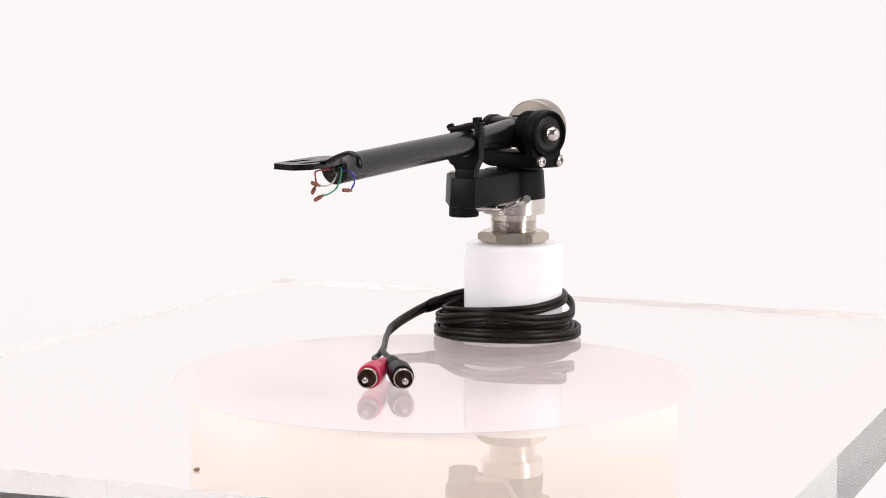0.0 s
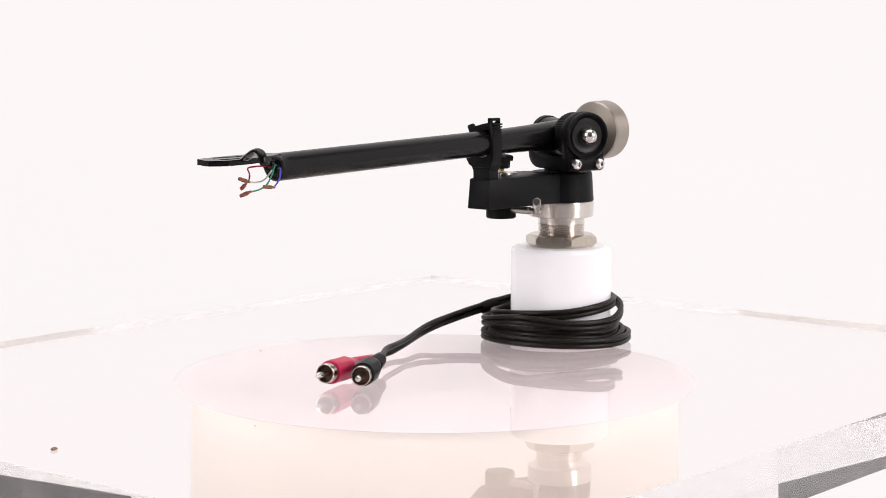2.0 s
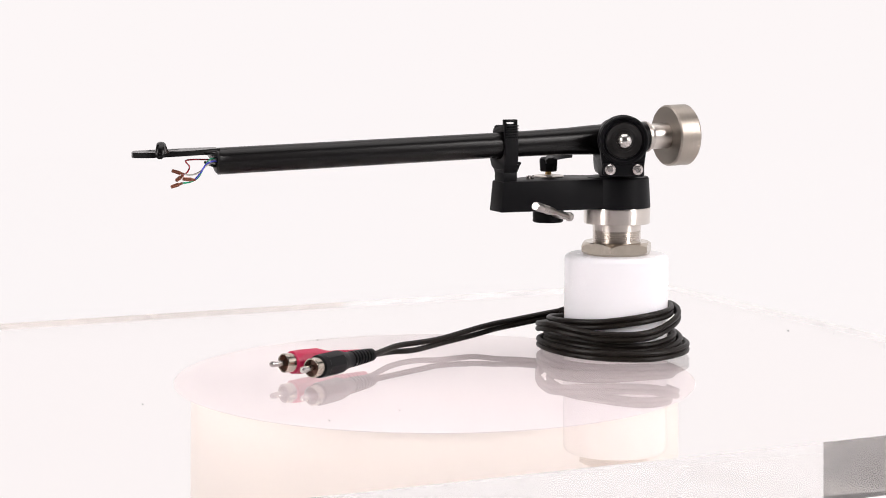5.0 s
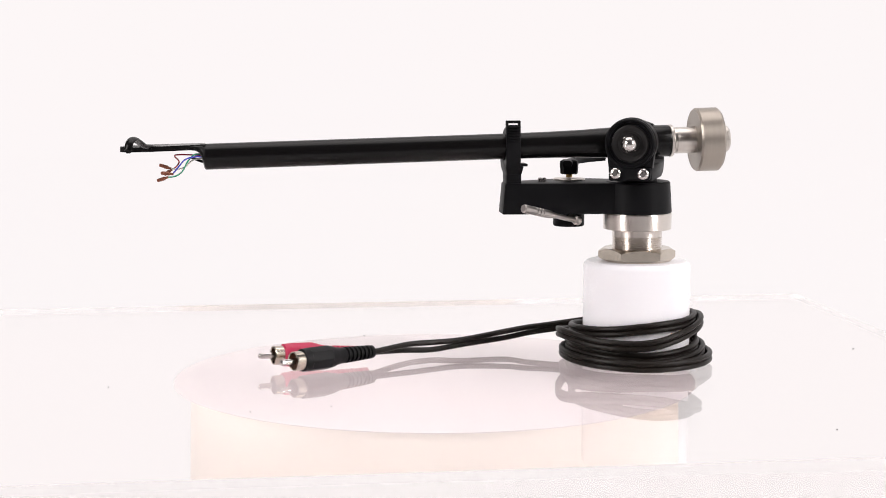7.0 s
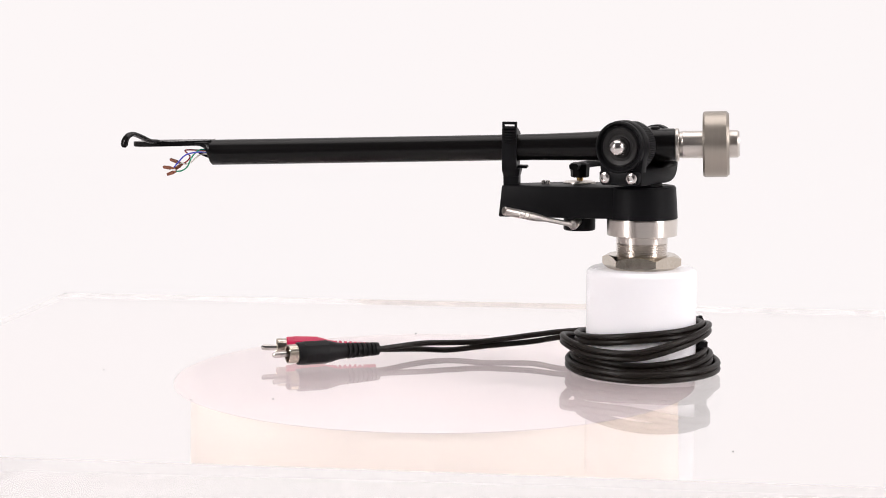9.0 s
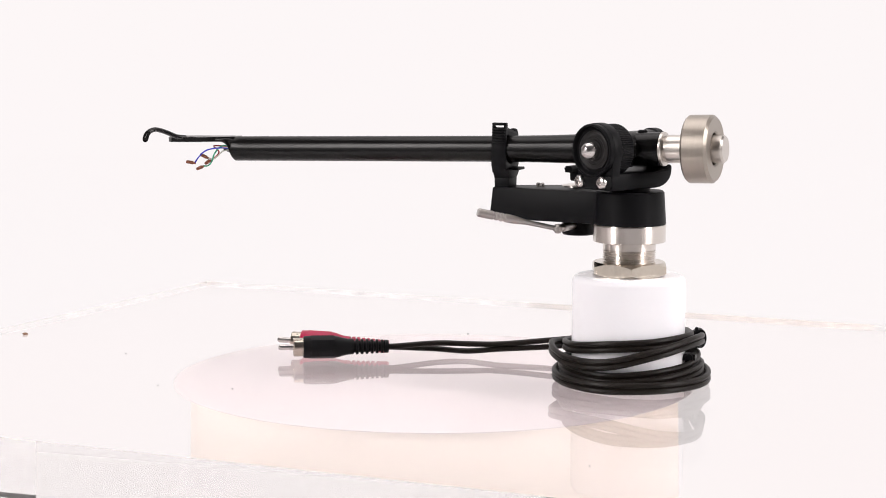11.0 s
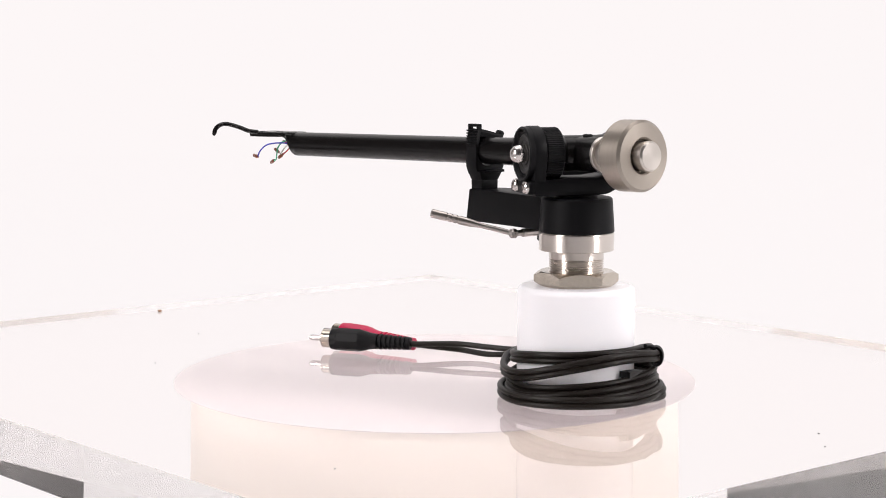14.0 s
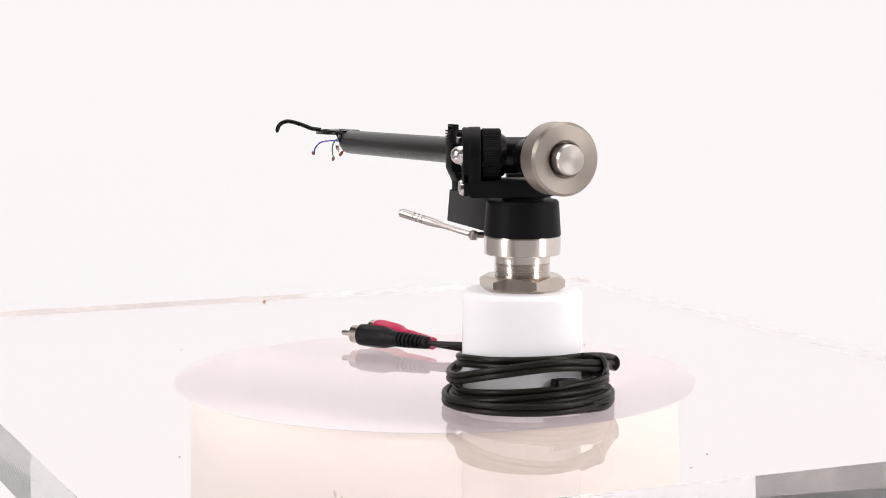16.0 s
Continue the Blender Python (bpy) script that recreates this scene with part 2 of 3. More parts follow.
def turntable():
    ob = thing("display_turntable", (0, 0, -0.42), "white round display turntable under the clear plate", "turntable")
    part("disc", lathe((0, 0, -0.0315), (0, 0, 1), [(-0.0012, 0), (-0.0012, 0.1362), (-0.0009, 0.137), (-0.0003, 0.137), (0, 0.1366), (0, 0)], 96), WHITE_DISC, ob)
    part("drum", lathe((0, 0, -0.42), (0, 0, 1), [(0, 0), (0, 0.131), (0.3874, 0.128), (0.3875, 0)], 96), WARM_DRUM, ob, "cream drum under the disc")
    part("spacer", lathe((*PEDESTAL_AT, -0.0316), (0, 0, 1), [(0, 0), (0, 0.004), (0.0045, 0.004), (0.0045, 0)], 24), WHITE_DISC, ob, "small white pad under the plate")
    return ob


def pedestal():
    x, y = PEDESTAL_AT
    r = 0.0284
    prof = [(0, 0), (0, r - 0.0006), (0.0006, r)] + [(0.0518 + 0.003 * math.sin(radians(a)), r - 0.003 + 0.003 * math.cos(radians(a))) for a in range(0, 91, 15)] + [(0.0548, 0)]
    return solid("pedestal", lathe((x, y, 0.0002), (0, 0, 1), prof, 96), WHITE_PLASTIC, (x, y, 0), "short round glossy white plastic pedestal", "pedestal")


# ---------------------------------------------------------------- tonearm
P0 = Vector((0.1083, -0.0025, 0.1185))          # pivot
N = Vector((-0.392, -0.920, 0.0)).normalized()   # bearing axis
M = Vector((0.920, -0.392, 0.0)).normalized()
UP = Vector((0, 0, 1))
ARM_A, ARM_B = Vector((0.1571, -0.0026, 0.1194)), Vector((-0.1185, -0.0010, 0.1120))


def on_arm(x):
    return ARM_A + (ARM_B - ARM_A) * ((ARM_A.x - x) / (ARM_A.x - ARM_B.x))


def hex_nut_mesh(x, y, z0, z1, corner):
    """A hexagon nut with turned chamfers on both faces."""
    bm, n = bmesh.new(), 72
    flat = corner * math.cos(radians(30))
    rings = [[], [], [], []]
    for i in range(n):
        a = 360 * i / n
        r = flat / math.cos(radians(a % 60 - 30))
        cut = 0.0002 + 0.62 * (r - flat)
        d = Vector((math.cos(radians(a + 52.7)), math.sin(radians(a + 52.7)), 0))
        for ring, rr, z in zip(rings, (flat - 0.0003, r, r, flat - 0.0003), (z0, z0 + cut, z1 - cut, z1)):
            ring.append(bm.verts.new(Vector((x, y, z)) + d * rr))
    for p, q in zip(rings, rings[1:]):
        for i in range(n):
            j = (i + 1) % n
            bm.faces.new((p[i], p[j], q[j], q[i]))
    bm.faces.new(rings[0])
    bm.faces.new(rings[3])
    return bm


def tonearm():
    x, y = PEDESTAL_AT
    arm = thing("tonearm", (x, y, 0.0548), "black record player tonearm with steel counterweight on a white pedestal", "tonearm")
    c = (x, y, 0)
    # mounting column
    nut = hex_nut_mesh(x, y, 0.0549, 0.0619, 0.0206)
    part("hex_nut", nut, NICKEL, arm, "large nickel hexagon locknut", sharp=25)
    prof = [(0.0612, 0), (0.0612, 0.0131)]
    z = 0.0614
    while z < 0.0672:
        prof += [(z, 0.0127), (z + 0.0005, 0.0133), (z + 0.0006, 0.0133)]
        z += 0.0011
    prof += [(0.0676, 0.0127), (0.068, 0.0132), (0.0722, 0.0132), (0.0722, 0)]
    part("threaded_neck", lathe(c, UP, prof, 64), STEEL, arm, "threaded steel neck", sharp=20)
    part("spacer_ring", lathe(c, UP, [(0.0719, 0), (0.0719, 0.0177), (0.0722, 0.0181), (0.0800, 0.0182), (0.0806, 0.0179), (0.0806, 0)], 72), STEEL, arm, "turned steel spacer ring")
    # base
    base = lathe(c, UP, [(0.0808, 0), (0.0808, 0.0180), (0.0812, 0.0182), (0.0965, 0.0172), (0.0974, 0.0165), (0.0974, 0)], 72)
    low = [(0.0345, -0.0087), (0.090, -0.0128), (0.106, -0.012), (0.106, 0.014), (0.088, 0.0235), (0.075, 0.0240), (0.066, 0.0222), (0.0350, 0.0065)]
    high = [(0.0361, -0.0080), (0.090, -0.0118), (0.106, -0.012), (0.106, 0.014), (0.088, 0.0228), (0.075, 0.0232), (0.066, 0.0214), (0.0364, 0.0060)]
    prism(low, (0, 0, 0.0808), (1, 0, 0), (0, 1, 0), (0, 0, 0.0162), 0.0007, base, top=high)
    part("arm_base", base, BLACK, arm, "matt black moulded arm base")
    part("swivel_disc", lathe(c, UP, [(0.0970, 0), (0.0970, 0.010), (0.0992, 0.010), (0.0992, 0)], 40), BLACK, arm)
    for px in (0.0567, 0.0590):
        part("set_screw", lathe((px, 0.0035, 0), UP, [(0.0965, 0), (0.0965, 0.0011), (0.0988, 0.0011), (0.0991, 0.0008), (0.0991, 0)], 14), CHROME, arm, "small chrome set screw")
    # lift
    lx, ly = 0.0748, 0.0146
    part("lift_cylinder", lathe((lx, ly, 0), UP, [(0.0722, 0), (0.0722, 0.0078), (0.0728, 0.0084), (0.0810, 0.0084), (0.0810, 0)], 40), BLACK, arm)
    part("lift_washer", lathe((lx, ly, 0), UP, [(0.0968, 0), (0.0968, 0.0086), (0.0975, 0.0086), (0.0979, 0.0079), (0.0979, 0)], 40), STEEL, arm, "nickel washer")
    part("lift_rod", lathe((lx, ly, 0), UP, [(0.0982, 0), (0.0982, 0.0017), (0.1022, 0.0017), (0.1022, 0)], 16), BRASS, arm, "brass lift rod")
    knob = lathe((lx, ly, 0), UP, [(0.1000, 0), (0.1000, 0.0041), (0.1006, 0.0046), (0.1058, 0.0049), (0.1070, 0.0046), (0.1078, 0.0034), (0.1078, 0)], 32, wave=lambda i, d: 1.0 + 0.05 * math.cos(8 * 2 * math.pi * i / 32))
    part("lift_knob", knob, BLACK, arm)
    lift = [Vector((x + 0.0374 * math.cos(radians(k)), y + 0.0374 * math.sin(radians(k)), 0.1062 + 0.0012 * (166 - k) / 60)) for k in range(166, 100, -6)]
    part("lift_bar", sweep(lift, None, section=[(-0.0021, -0.0017), (0.0021, -0.0017), (0.0026, 0.0004), (0.0014, 0.0016), (-0.0014, 0.0016), (-0.0026, 0.0004)]), BLACK, arm, "curved black lift bar")
    # cueing lever
    a, b = Vector((0.0736, -0.0118, 0.0775)), Vector((0.0402, -0.0364, 0.0866))
    lever = lathe((0.0748, 0.0090, 0.0775), (-0.0012, -0.0215, 0), [(0, 0), (0, 0.0021), (0.0150, 0.0021), (0.0155, 0.0015), (0.0200, 0.0015), (0.0200, 0)], 20)
    lathe(a, (0, 0, 1), [(-0.0025, 0), (-0.0022, 0.0014), (-0.0010, 0.0024), (0.0010, 0.0024), (0.0022, 0.0014), (0.0025, 0)], 16, lever)
    part("lever_pin", lever, LEVER_STEEL, arm, "steel lever pin")
    ln = (b - a).length
    prof = [(0, 0), (0, 0.0013), (ln * 0.40, 0.0013), (ln * 0.52, 0.0020), (ln * 0.62, 0.0022)]
    for k in (0.66, 0.72, 0.78):
        prof += [(ln * k, 0.0022), (ln * (k + 0.008), 0.0018), (ln * (k + 0.022), 0.0018), (ln * (k + 0.03), 0.0022)]
    prof += [(ln * 0.985, 0.0022), (ln, 0.0018), (ln, 0)]
    part("cueing_lever", lathe(a, b - a, prof, 24), LEVER_STEEL, arm, "slim turned steel cueing lever", sharp=30)
    # arm rest clip
    foot = [(0.0368, -0.0070), (0.0446, -0.0070), (0.0446, 0.0040), (0.0368, 0.0040)]
    head = [(0.0364, -0.0092), (0.0456, -0.0092), (0.0456, 0.0064), (0.0364, 0.0064)]
    waist = [(0.0367, -0.0071), (0.0447, -0.0071), (0.0447, 0.0041), (0.0367, 0.0041)]
    post = prism(foot, (0, 0, 0.0965), (1, 0, 0), (0, 1, 0), (0, 0, 0.0052), 0.0004, top=waist)
    prism(waist, (0, 0, 0.1015), (1, 0, 0), (0, 1, 0), (0, 0, 0.0046), 0.0004, post, top=head)
    part("rest_post", post, BLACK, arm, "flared black rest post")
    outer = [(-0.0090, 0.1272), (-0.0100, 0.1190), (-0.0102, 0.1085), (-0.0086, 0.1046), (-0.0060, 0.1032), (0.0040, 0.1032), (0.0068, 0.1046), (0.0088, 0.1080), (0.0090, 0.1150), (0.0064, 0.1160)]
    inner = arc(-0.0014, 0.1158, 0.0072, -2, -178, 14) + [(-0.0066, 0.1272)]
    wall = prism(outer + inner, (0.0362, 0, 0), (0, 1, 0), (0, 0, 1), (0.0076, 0, 0), 0.0004)
    for lo, hi in (((0.0362, -0.0090, 0.1268), (0.0374, -0.0062, 0.1298)), ((0.0426, -0.0090, 0.1268), (0.0438, -0.0062, 0.1298)), ((0.0362, -0.0090, 0.1285), (0.0438, -0.0062, 0.1299))):
        box(lo, hi, 0.0003, wall)
    ribs = []
    for k in range(6):
        ribs.append(box((0.0368, -0.0106, 0.1192 + 0.0014 * k), (0.0436, -0.0090, 0.1200 + 0.0014 * k), 0.0002))
    clip = part("rest_clip", wall, BLACK, arm, "black ribbed arm rest clip")
    for rib in ribs:
        part("grip_rib", rib, BLACK, clip)
    strap = spline([(0.0402, -0.0080, 0.1262), (0.0402, -0.0040, 0.1256), (0.0404, 0.0010, 0.1244), (0.0406, 0.0050, 0.1234), (0.0408, 0.0074, 0.1230)], 5)
    jaw = sweep(strap, None, section=[(-0.0030, -0.0022), (0.0030, -0.0022), (0.0034, 0), (0.0030, 0.0014), (-0.0030, 0.0014), (-0.0034, 0)])
    lathe((0.0409, 0.0078, 0.1230), (0, 0.45, 1), [(0, 0), (0, 0.0021), (0.0022, 0.0022), (0.0030, 0.0017), (0.0030, 0)], 14, jaw)
    box((0.0436, -0.0040, 0.1056), (0.0486, 0.0050, 0.1070), 0.0003, jaw)
    part("rest_latch", jaw, BLACK, arm)
    # yoke
    low, top = 0.0990, 0.1062
    side = [(0.0255, low), (-0.0070, low)] + [(-0.0075 - 0.0112 * math.sin(radians(k)), low + 0.0082 - 0.0082 * math.cos(radians(k))) for k in (15, 30, 45, 60, 75, 90)]
    side += [(-0.0188, low + 0.0108), (-0.0168, low + 0.0114), (-0.0140, low + 0.0092), (-0.0060, low + 0.0082), (0.0255, low + 0.0082)]
    saddle = prism(side, Vector((P0.x, P0.y, 0)) - M * 0.0114, N, UP, M * 0.0228, 0.0012)
    part("yoke", saddle, BLACK, arm, "black U-shaped bearing yoke")

    def cheek(name, s0, s1, r, label=""):
        out = [(-0.0098, low - 0.1185 + 0.0008), (0.0098, low - 0.1185 + 0.0008), (0.0108, low - 0.1185 + 0.0016), (0.0112, -0.0142)]
        out += arc(0, 0, r, -24, 204, 40) + [(-0.0112, -0.0142), (-0.0108, low - 0.1185 + 0.0016)]
        return part(name, prism(out, P0 + N * s0, M, UP, N * (s1 - s0), 0.0006), BLACK, arm, label)
    cheek("yoke_cheek", 0.0200, 0.0258, 0.0134)
    part("far_bearing_cap", lathe(P0, N, [(-0.0190, 0), (-0.0190, 0.0086), (-0.0184, 0.0096), (-0.0146, 0.0096), (-0.0140, 0.0090), (-0.0140, 0)], 48), BLACK, arm)
    part("yoke_flange", prism([(-0.0096, 0.0), (0.0096, 0.0), (0.0108, 0.0012), (0.0110, 0.0064), (-0.0110, 0.0064), (-0.0108, 0.0012)], P0 + N * 0.0245 + UP * (low - 0.1178), M, UP, N * 0.0036, 0.0006), BLACK, arm)
    cap = lathe(P0, N, [(0.0256, 0), (0.0256, 0.0131), (0.0280, 0.0131), (0.0286, 0.0126), (0.0286, 0.0119), (0.0281, 0.0115), (0.0266, 0.0110), (0.0261, 0.0102), (0.0261, 0)], 64)
    part("cap_disc", lathe(P0, N, [(0.0258, 0), (0.0258, 0.0098), (0.0268, 0.0096), (0.0271, 0.0090), (0.0267, 0.0070), (0.0264, 0.0066), (0.0264, 0.0054), (0.0270, 0.0050), (0.0270, 0)], 64), CAP_GREY, arm, "worn dark grey cap disc", sharp=20)
    part("bearing_cap", cap, BLACK, arm, "ringed black bearing cap", sharp=25)
    dial = lathe(P0, N, [(0.0105, 0), (0.0105, 0.0118), (0.0112, 0.0126), (0.0190, 0.0126), (0.0197, 0.0120), (0.0197, 0)], 144, wave=lambda i, d: 1.0 - 0.022 * (i % 2) if 0.0108 < d < 0.0193 else 1.0)
    part("force_dial", dial, BLACK, arm, "knurled black tracking force dial", sharp=20)
    boss = lathe(P0, N, [(-0.0142, 0), (-0.0142, 0.0090), (-0.0100, 0.0086), (0.0080, 0.0086), (0.0106, 0.0105), (0.0106, 0)], 40)
    part("bearing_housing", boss, SATIN, arm)
    hexs = [(0.0047 * math.cos(radians(60 * i + 12)), 0.0047 * math.sin(radians(60 * i + 12))) for i in range(6)]
    ball = prism(hexs, P0 + N * 0.0258, M, UP, N * 0.0046, 0.0006)
    lathe(P0, N, [(0.0302, 0), (0.0302, 0.0043), (0.0318, 0.0038), (0.0332, 0.0026), (0.0339, 0.0012), (0.0340, 0)], 32, ball)
    part("pivot_nut", ball, CHROME, arm, "polished domed pivot nut")
    for s in (-0.0073, 0.0073):
        o = P0 + M * s + UP * (0.1032 - 0.1185)
        part("cap_screw", lathe(o + N * 0.0012, N, [(0.0264, 0), (0.0264, 0.0030), (0.0277, 0.0030), (0.0283, 0.0028), (0.0288, 0.0023), (0.0291, 0.0015), (0.0280, 0.0013), (0.0280, 0)], 24), CHROME, arm, "chrome socket head screw")
    # tube
    xs = [0.1252, 0.1240, 0.1120, 0.1000, 0.0900, 0.0780, 0.0600, 0.0400, 0.0000, -0.0500, -0.1000, -0.1140]
    rs = [0.0080, 0.0084, 0.0084, 0.0082, 0.0079, 0.0073, 0.0069, 0.0067, 0.0067, 0.0067, 0.0067, 0.0067]
    tube = sweep([on_arm(v) for v in xs], rs, 48)
    part("arm_tube", tube, SATIN, arm, "tapered satin black arm tube")
    part("headshell_neck", neck_mesh(), SATIN, arm)
    part("headshell", shell_mesh(), SATIN, arm, "flat black headshell with mounting slots")
    finger = spline([(-0.1470, -0.0090, 0.1178), (-0.1500, -0.0135, 0.1185), (-0.1525, -0.0190, 0.1208), (-0.1548, -0.0250, 0.1226), (-0.1562, -0.0288, 0.1222), (-0.1573, -0.0314, 0.1200), (-0.1577, -0.0326, 0.1161)], 6)
    taper = [0.00125] * (len(finger) - 3) + [0.00118, 0.00098, 0.0005]
    part("finger_lift", sweep(finger, taper, 14, flat=1.7), SATIN, arm, "curled black finger lift")
    part("housing_screw", lathe((P0.x + 0.0060, P0.y + 0.0010, 0), UP, [(0.1255, 0), (0.1255, 0.0025), (0.1272, 0.0025), (0.1277, 0.0020), (0.1277, 0)], 20), BLACK, arm)
    # counterweight
    ax = (ARM_A - ARM_B).normalized()
    o = on_arm(0.0)

    def along(name, prof, mat, label="", steps=72):
        return part(name, lathe(o, ax, prof, steps), mat, arm, label)
    along("rear_collar", [(0.1248, 0), (0.1248, 0.0080), (0.1251, 0.0085), (0.1262, 0.0085), (0.1266, 0.0083), (0.1268, 0.0078), (0.1268, 0)], STEEL_SHAFT, "bright steel end collar")
    along("rear_shaft", [(0.1260, 0), (0.1260, 0.0066), (0.1282, 0.0068), (0.1286, 0.0070), (0.1562, 0.0070), (0.1572, 0.0062), (0.1572, 0)], STEEL_SHAFT, "turned steel rear shaft")
    along("counterweight", [(0.1388, 0), (0.1388, 0.0160), (0.1398, 0.0168), (0.1507, 0.0168), (0.1521, 0.0155), (0.1521, 0.0088), (0.1513, 0.0080), (0.1473, 0.0080), (0.1473, 0)], BRUSHED, "round brushed steel counterweight")
    wires(arm)
    return arm


def neck_mesh():
    """The tube's end: cut slanting below, drawn out flat on top."""
    bm = bmesh.new()
    rings = []
    for k, (x, flat_) in enumerate(((-0.1135, 0.0), (-0.1188, 0.0), (-0.1196, 0.08), (-0.1203, 0.34), (-0.1210, 0.62), (-0.1222, 0.84), (-0.1243, 0.96), (-0.1280, 1.0))):
        c, ring = on_arm(x), []
        for i in range(40):
            a = 2 * math.pi * i / 40
            y, z = 0.0067 * math.cos(a), 0.0067 * math.sin(a)
            fy, fz = 0.0078 * math.cos(a), (0.0014 * math.sin(a)) + 0.0052
            sq = max(-1, min(1, 1.5 * math.cos(a))) * 0.0078
            ring.append(bm.verts.new((x, c.y + y * (1 - flat_) + (0.4 * fy + 0.6 * sq) * flat_, c.z + z * (1 - flat_) + fz * flat_)))
        rings.append(ring)
    for p, q in zip(rings, rings[1:]):
        for i in range(40):
            j = (i + 1) % 40
            bm.faces.new((p[i], q[i], q[j], p[j]))
    bm.faces.new(rings[0])
    bm.faces.new(rings[-1])
    return bm


def shell_mesh():
    bm = bmesh.new()
    out = [(-0.1190, 0.0046), (-0.1262, 0.0074), (-0.1330, 0.0084), (-0.1450, 0.0100), (-0.1578, 0.0106), (-0.1591, 0.0096), (-0.1622, 0.0008), (-0.1622, -0.0016), (-0.1598, -0.0056), (-0.1560, -0.0086), (-0.1470, -0.0102), (-0.1360, -0.0098), (-0.1262, -0.0082), (-0.1190, -0.0050)]
    holes = []
    d, e = Vector((-0.92, 0.39)), Vector((-0.39, -0.92))
    for side in (-0.0048, 0.0048):
        c = Vector((-0.1470, -0.0004)) + e * side
        slot = []
        for i in range(16):
            a = 2 * math.pi * i / 16
            q = c + d * (0.0021 * math.cos(a) + (0.0058 if math.cos(a) > 0 else -0.0058)) + e * 0.0021 * math.sin(a)
            slot.append((q.x, q.y))
        holes.append(slot)
    ring_edges = []
    for loop in [out] + holes:
        vs = [bm.verts.new((x, y, 0.1185 + (x + 0.125) * 0.030)) for x, y in loop]
        for i in range(len(vs)):
            ring_edges.append(bm.edges.new((vs[i], vs[(i + 1) % len(vs)])))
    bmesh.ops.triangle_fill(bm, use_beauty=True, use_dissolve=False, edges=ring_edges)
    ext = bmesh.ops.extrude_face_region(bm, geom=list(bm.faces))
    bmesh.ops.translate(bm, verts=[g for g in ext["geom"] if isinstance(g, bmesh.types.BMVert)], vec=(0, 0, -0.0026))
    return bm


def wires(arm):
    """Four thin cartridge leads out of the tube's end, each with a crimped tag."""
    leads = (
        ("red", RED_WIRE, [(-0.1185, 0.0010, 0.1125), (-0.1260, -0.0012, 0.1130), (-0.1320, -0.0020, 0.1132), (-0.1348, 0.0012, 0.1124), (-0.1325, 0.0025, 0.1095), (-0.1338, 0.0015, 0.1070), (-0.1365, 0.0008, 0.1052)], (-0.1402, 0.0004, 0.1028)),
        ("white", WHITE_WIRE, [(-0.1185, 0.0000, 0.1110), (-0.1250, -0.0045, 0.1108), (-0.1295, -0.0048, 0.1072), (-0.1330, -0.0030, 0.1058), (-0.1370, -0.0016, 0.1062)], (-0.1425, -0.0006, 0.1080)),
        ("green", GREEN_WIRE, [(-0.1185, -0.0025, 0.1130), (-0.1245, -0.0066, 0.1136), (-0.1283, -0.0084, 0.1100), (-0.1310, -0.0076, 0.1050), (-0.1345, -0.0055, 0.1025), (-0.1385, -0.0040, 0.1018)], (-0.1437, -0.0026, 0.1000)),
        ("blue", BLUE_WIRE, [(-0.1185, -0.0025, 0.1115), (-0.1240, -0.0090, 0.1126), (-0.1295, -0.0150, 0.1116), (-0.1330, -0.0176, 0.1080), (-0.1360, -0.0172, 0.1045)], (-0.1418, -0.0160, 0.1050)),
    )
    part("wire_sleeve", sweep(spline([(-0.1170, -0.0010, 0.1085), (-0.1215, -0.0016, 0.1098), (-0.1262, -0.0024, 0.1118)], 5), 0.0007, 8), PLUG_BLACK, arm, "thin black wire sleeve")
    for colour, mat, pts, tip in leads:
        lead = part("lead_wire", sweep(spline(pts, 6), 0.00040, 8), mat, arm, f"thin {colour} lead wire")
        a, b = Vector(pts[-1]), Vector(tip)
        d = b - a
        tag = lathe(a - d * 0.08, d, [(0, 0), (0, 0.0006), (d.length * 0.3, 0.0007), (d.length * 0.36, 0.0010), (d.length, 0.0009), (d.length * 1.08, 0.0007), (d.length * 1.08, 0)], 10, wave=lambda i, k: 1.0 if i % 5 else 0.8)
        part("crimp_tag", tag, TAG, lead, "copper crimp tag")


# ---------------------------------------------------------------- audio cable
LOOPS = (  # radius and height, in mm, every 45 degrees clockwise from +x
    ((31.6, 24.9), (30.4, 24.2), (30.3, 22.8), (30.4, 20.0), (33.0, 18.4), (38.0, 16.4), (41.5, 14.4), (39.8, 20.6)),
    ((35.0, 23.9), (34.4, 20.6), (35.0, 14.7), (35.0, 14.2), (40.6, 17.0), (43.8, 12.6), (43.6, 11.0), (38.0, 13.0)),
    ((32.8, 11.0), (32.0, 9.3), (31.8, 7.4), (32.2, 8.6), (35.0, 9.7), (39.5, 8.2), (40.5, 7.4), (38.8, 8.8)),
    ((36.0, 8.8), (35.4, 6.4), (34.6, 3.7), (33.0, 3.9), (34.2, 4.0), (40.0, 3.5), (42.0, 3.6), (41.5, 5.4)),
    ((39.9, 4.4), (39.2, 4.3), (37.8, 3.7), (36.4, 4.2), (37.8, 4.9), (43.8, 4.6), (45.6, 3.6), (42.6, 3.4)),
)
RUN = [(-0.0119, 0.0271, 0.0058), (0.0040, 0.0330, 0.0052), (0.0211, 0.0390, 0.0060), (0.0464, 0.0488, 0.0080), (0.0600, 0.0507, 0.0100), (0.0725, 0.0517, 0.0113), (0.0900, 0.0510, 0.0136), (0.1050, 0.0485, 0.0158), (0.1160, 0.0420, 0.0190), (0.1255, 0.0310, 0.0220), (0.1335, 0.0172, 0.0240)]
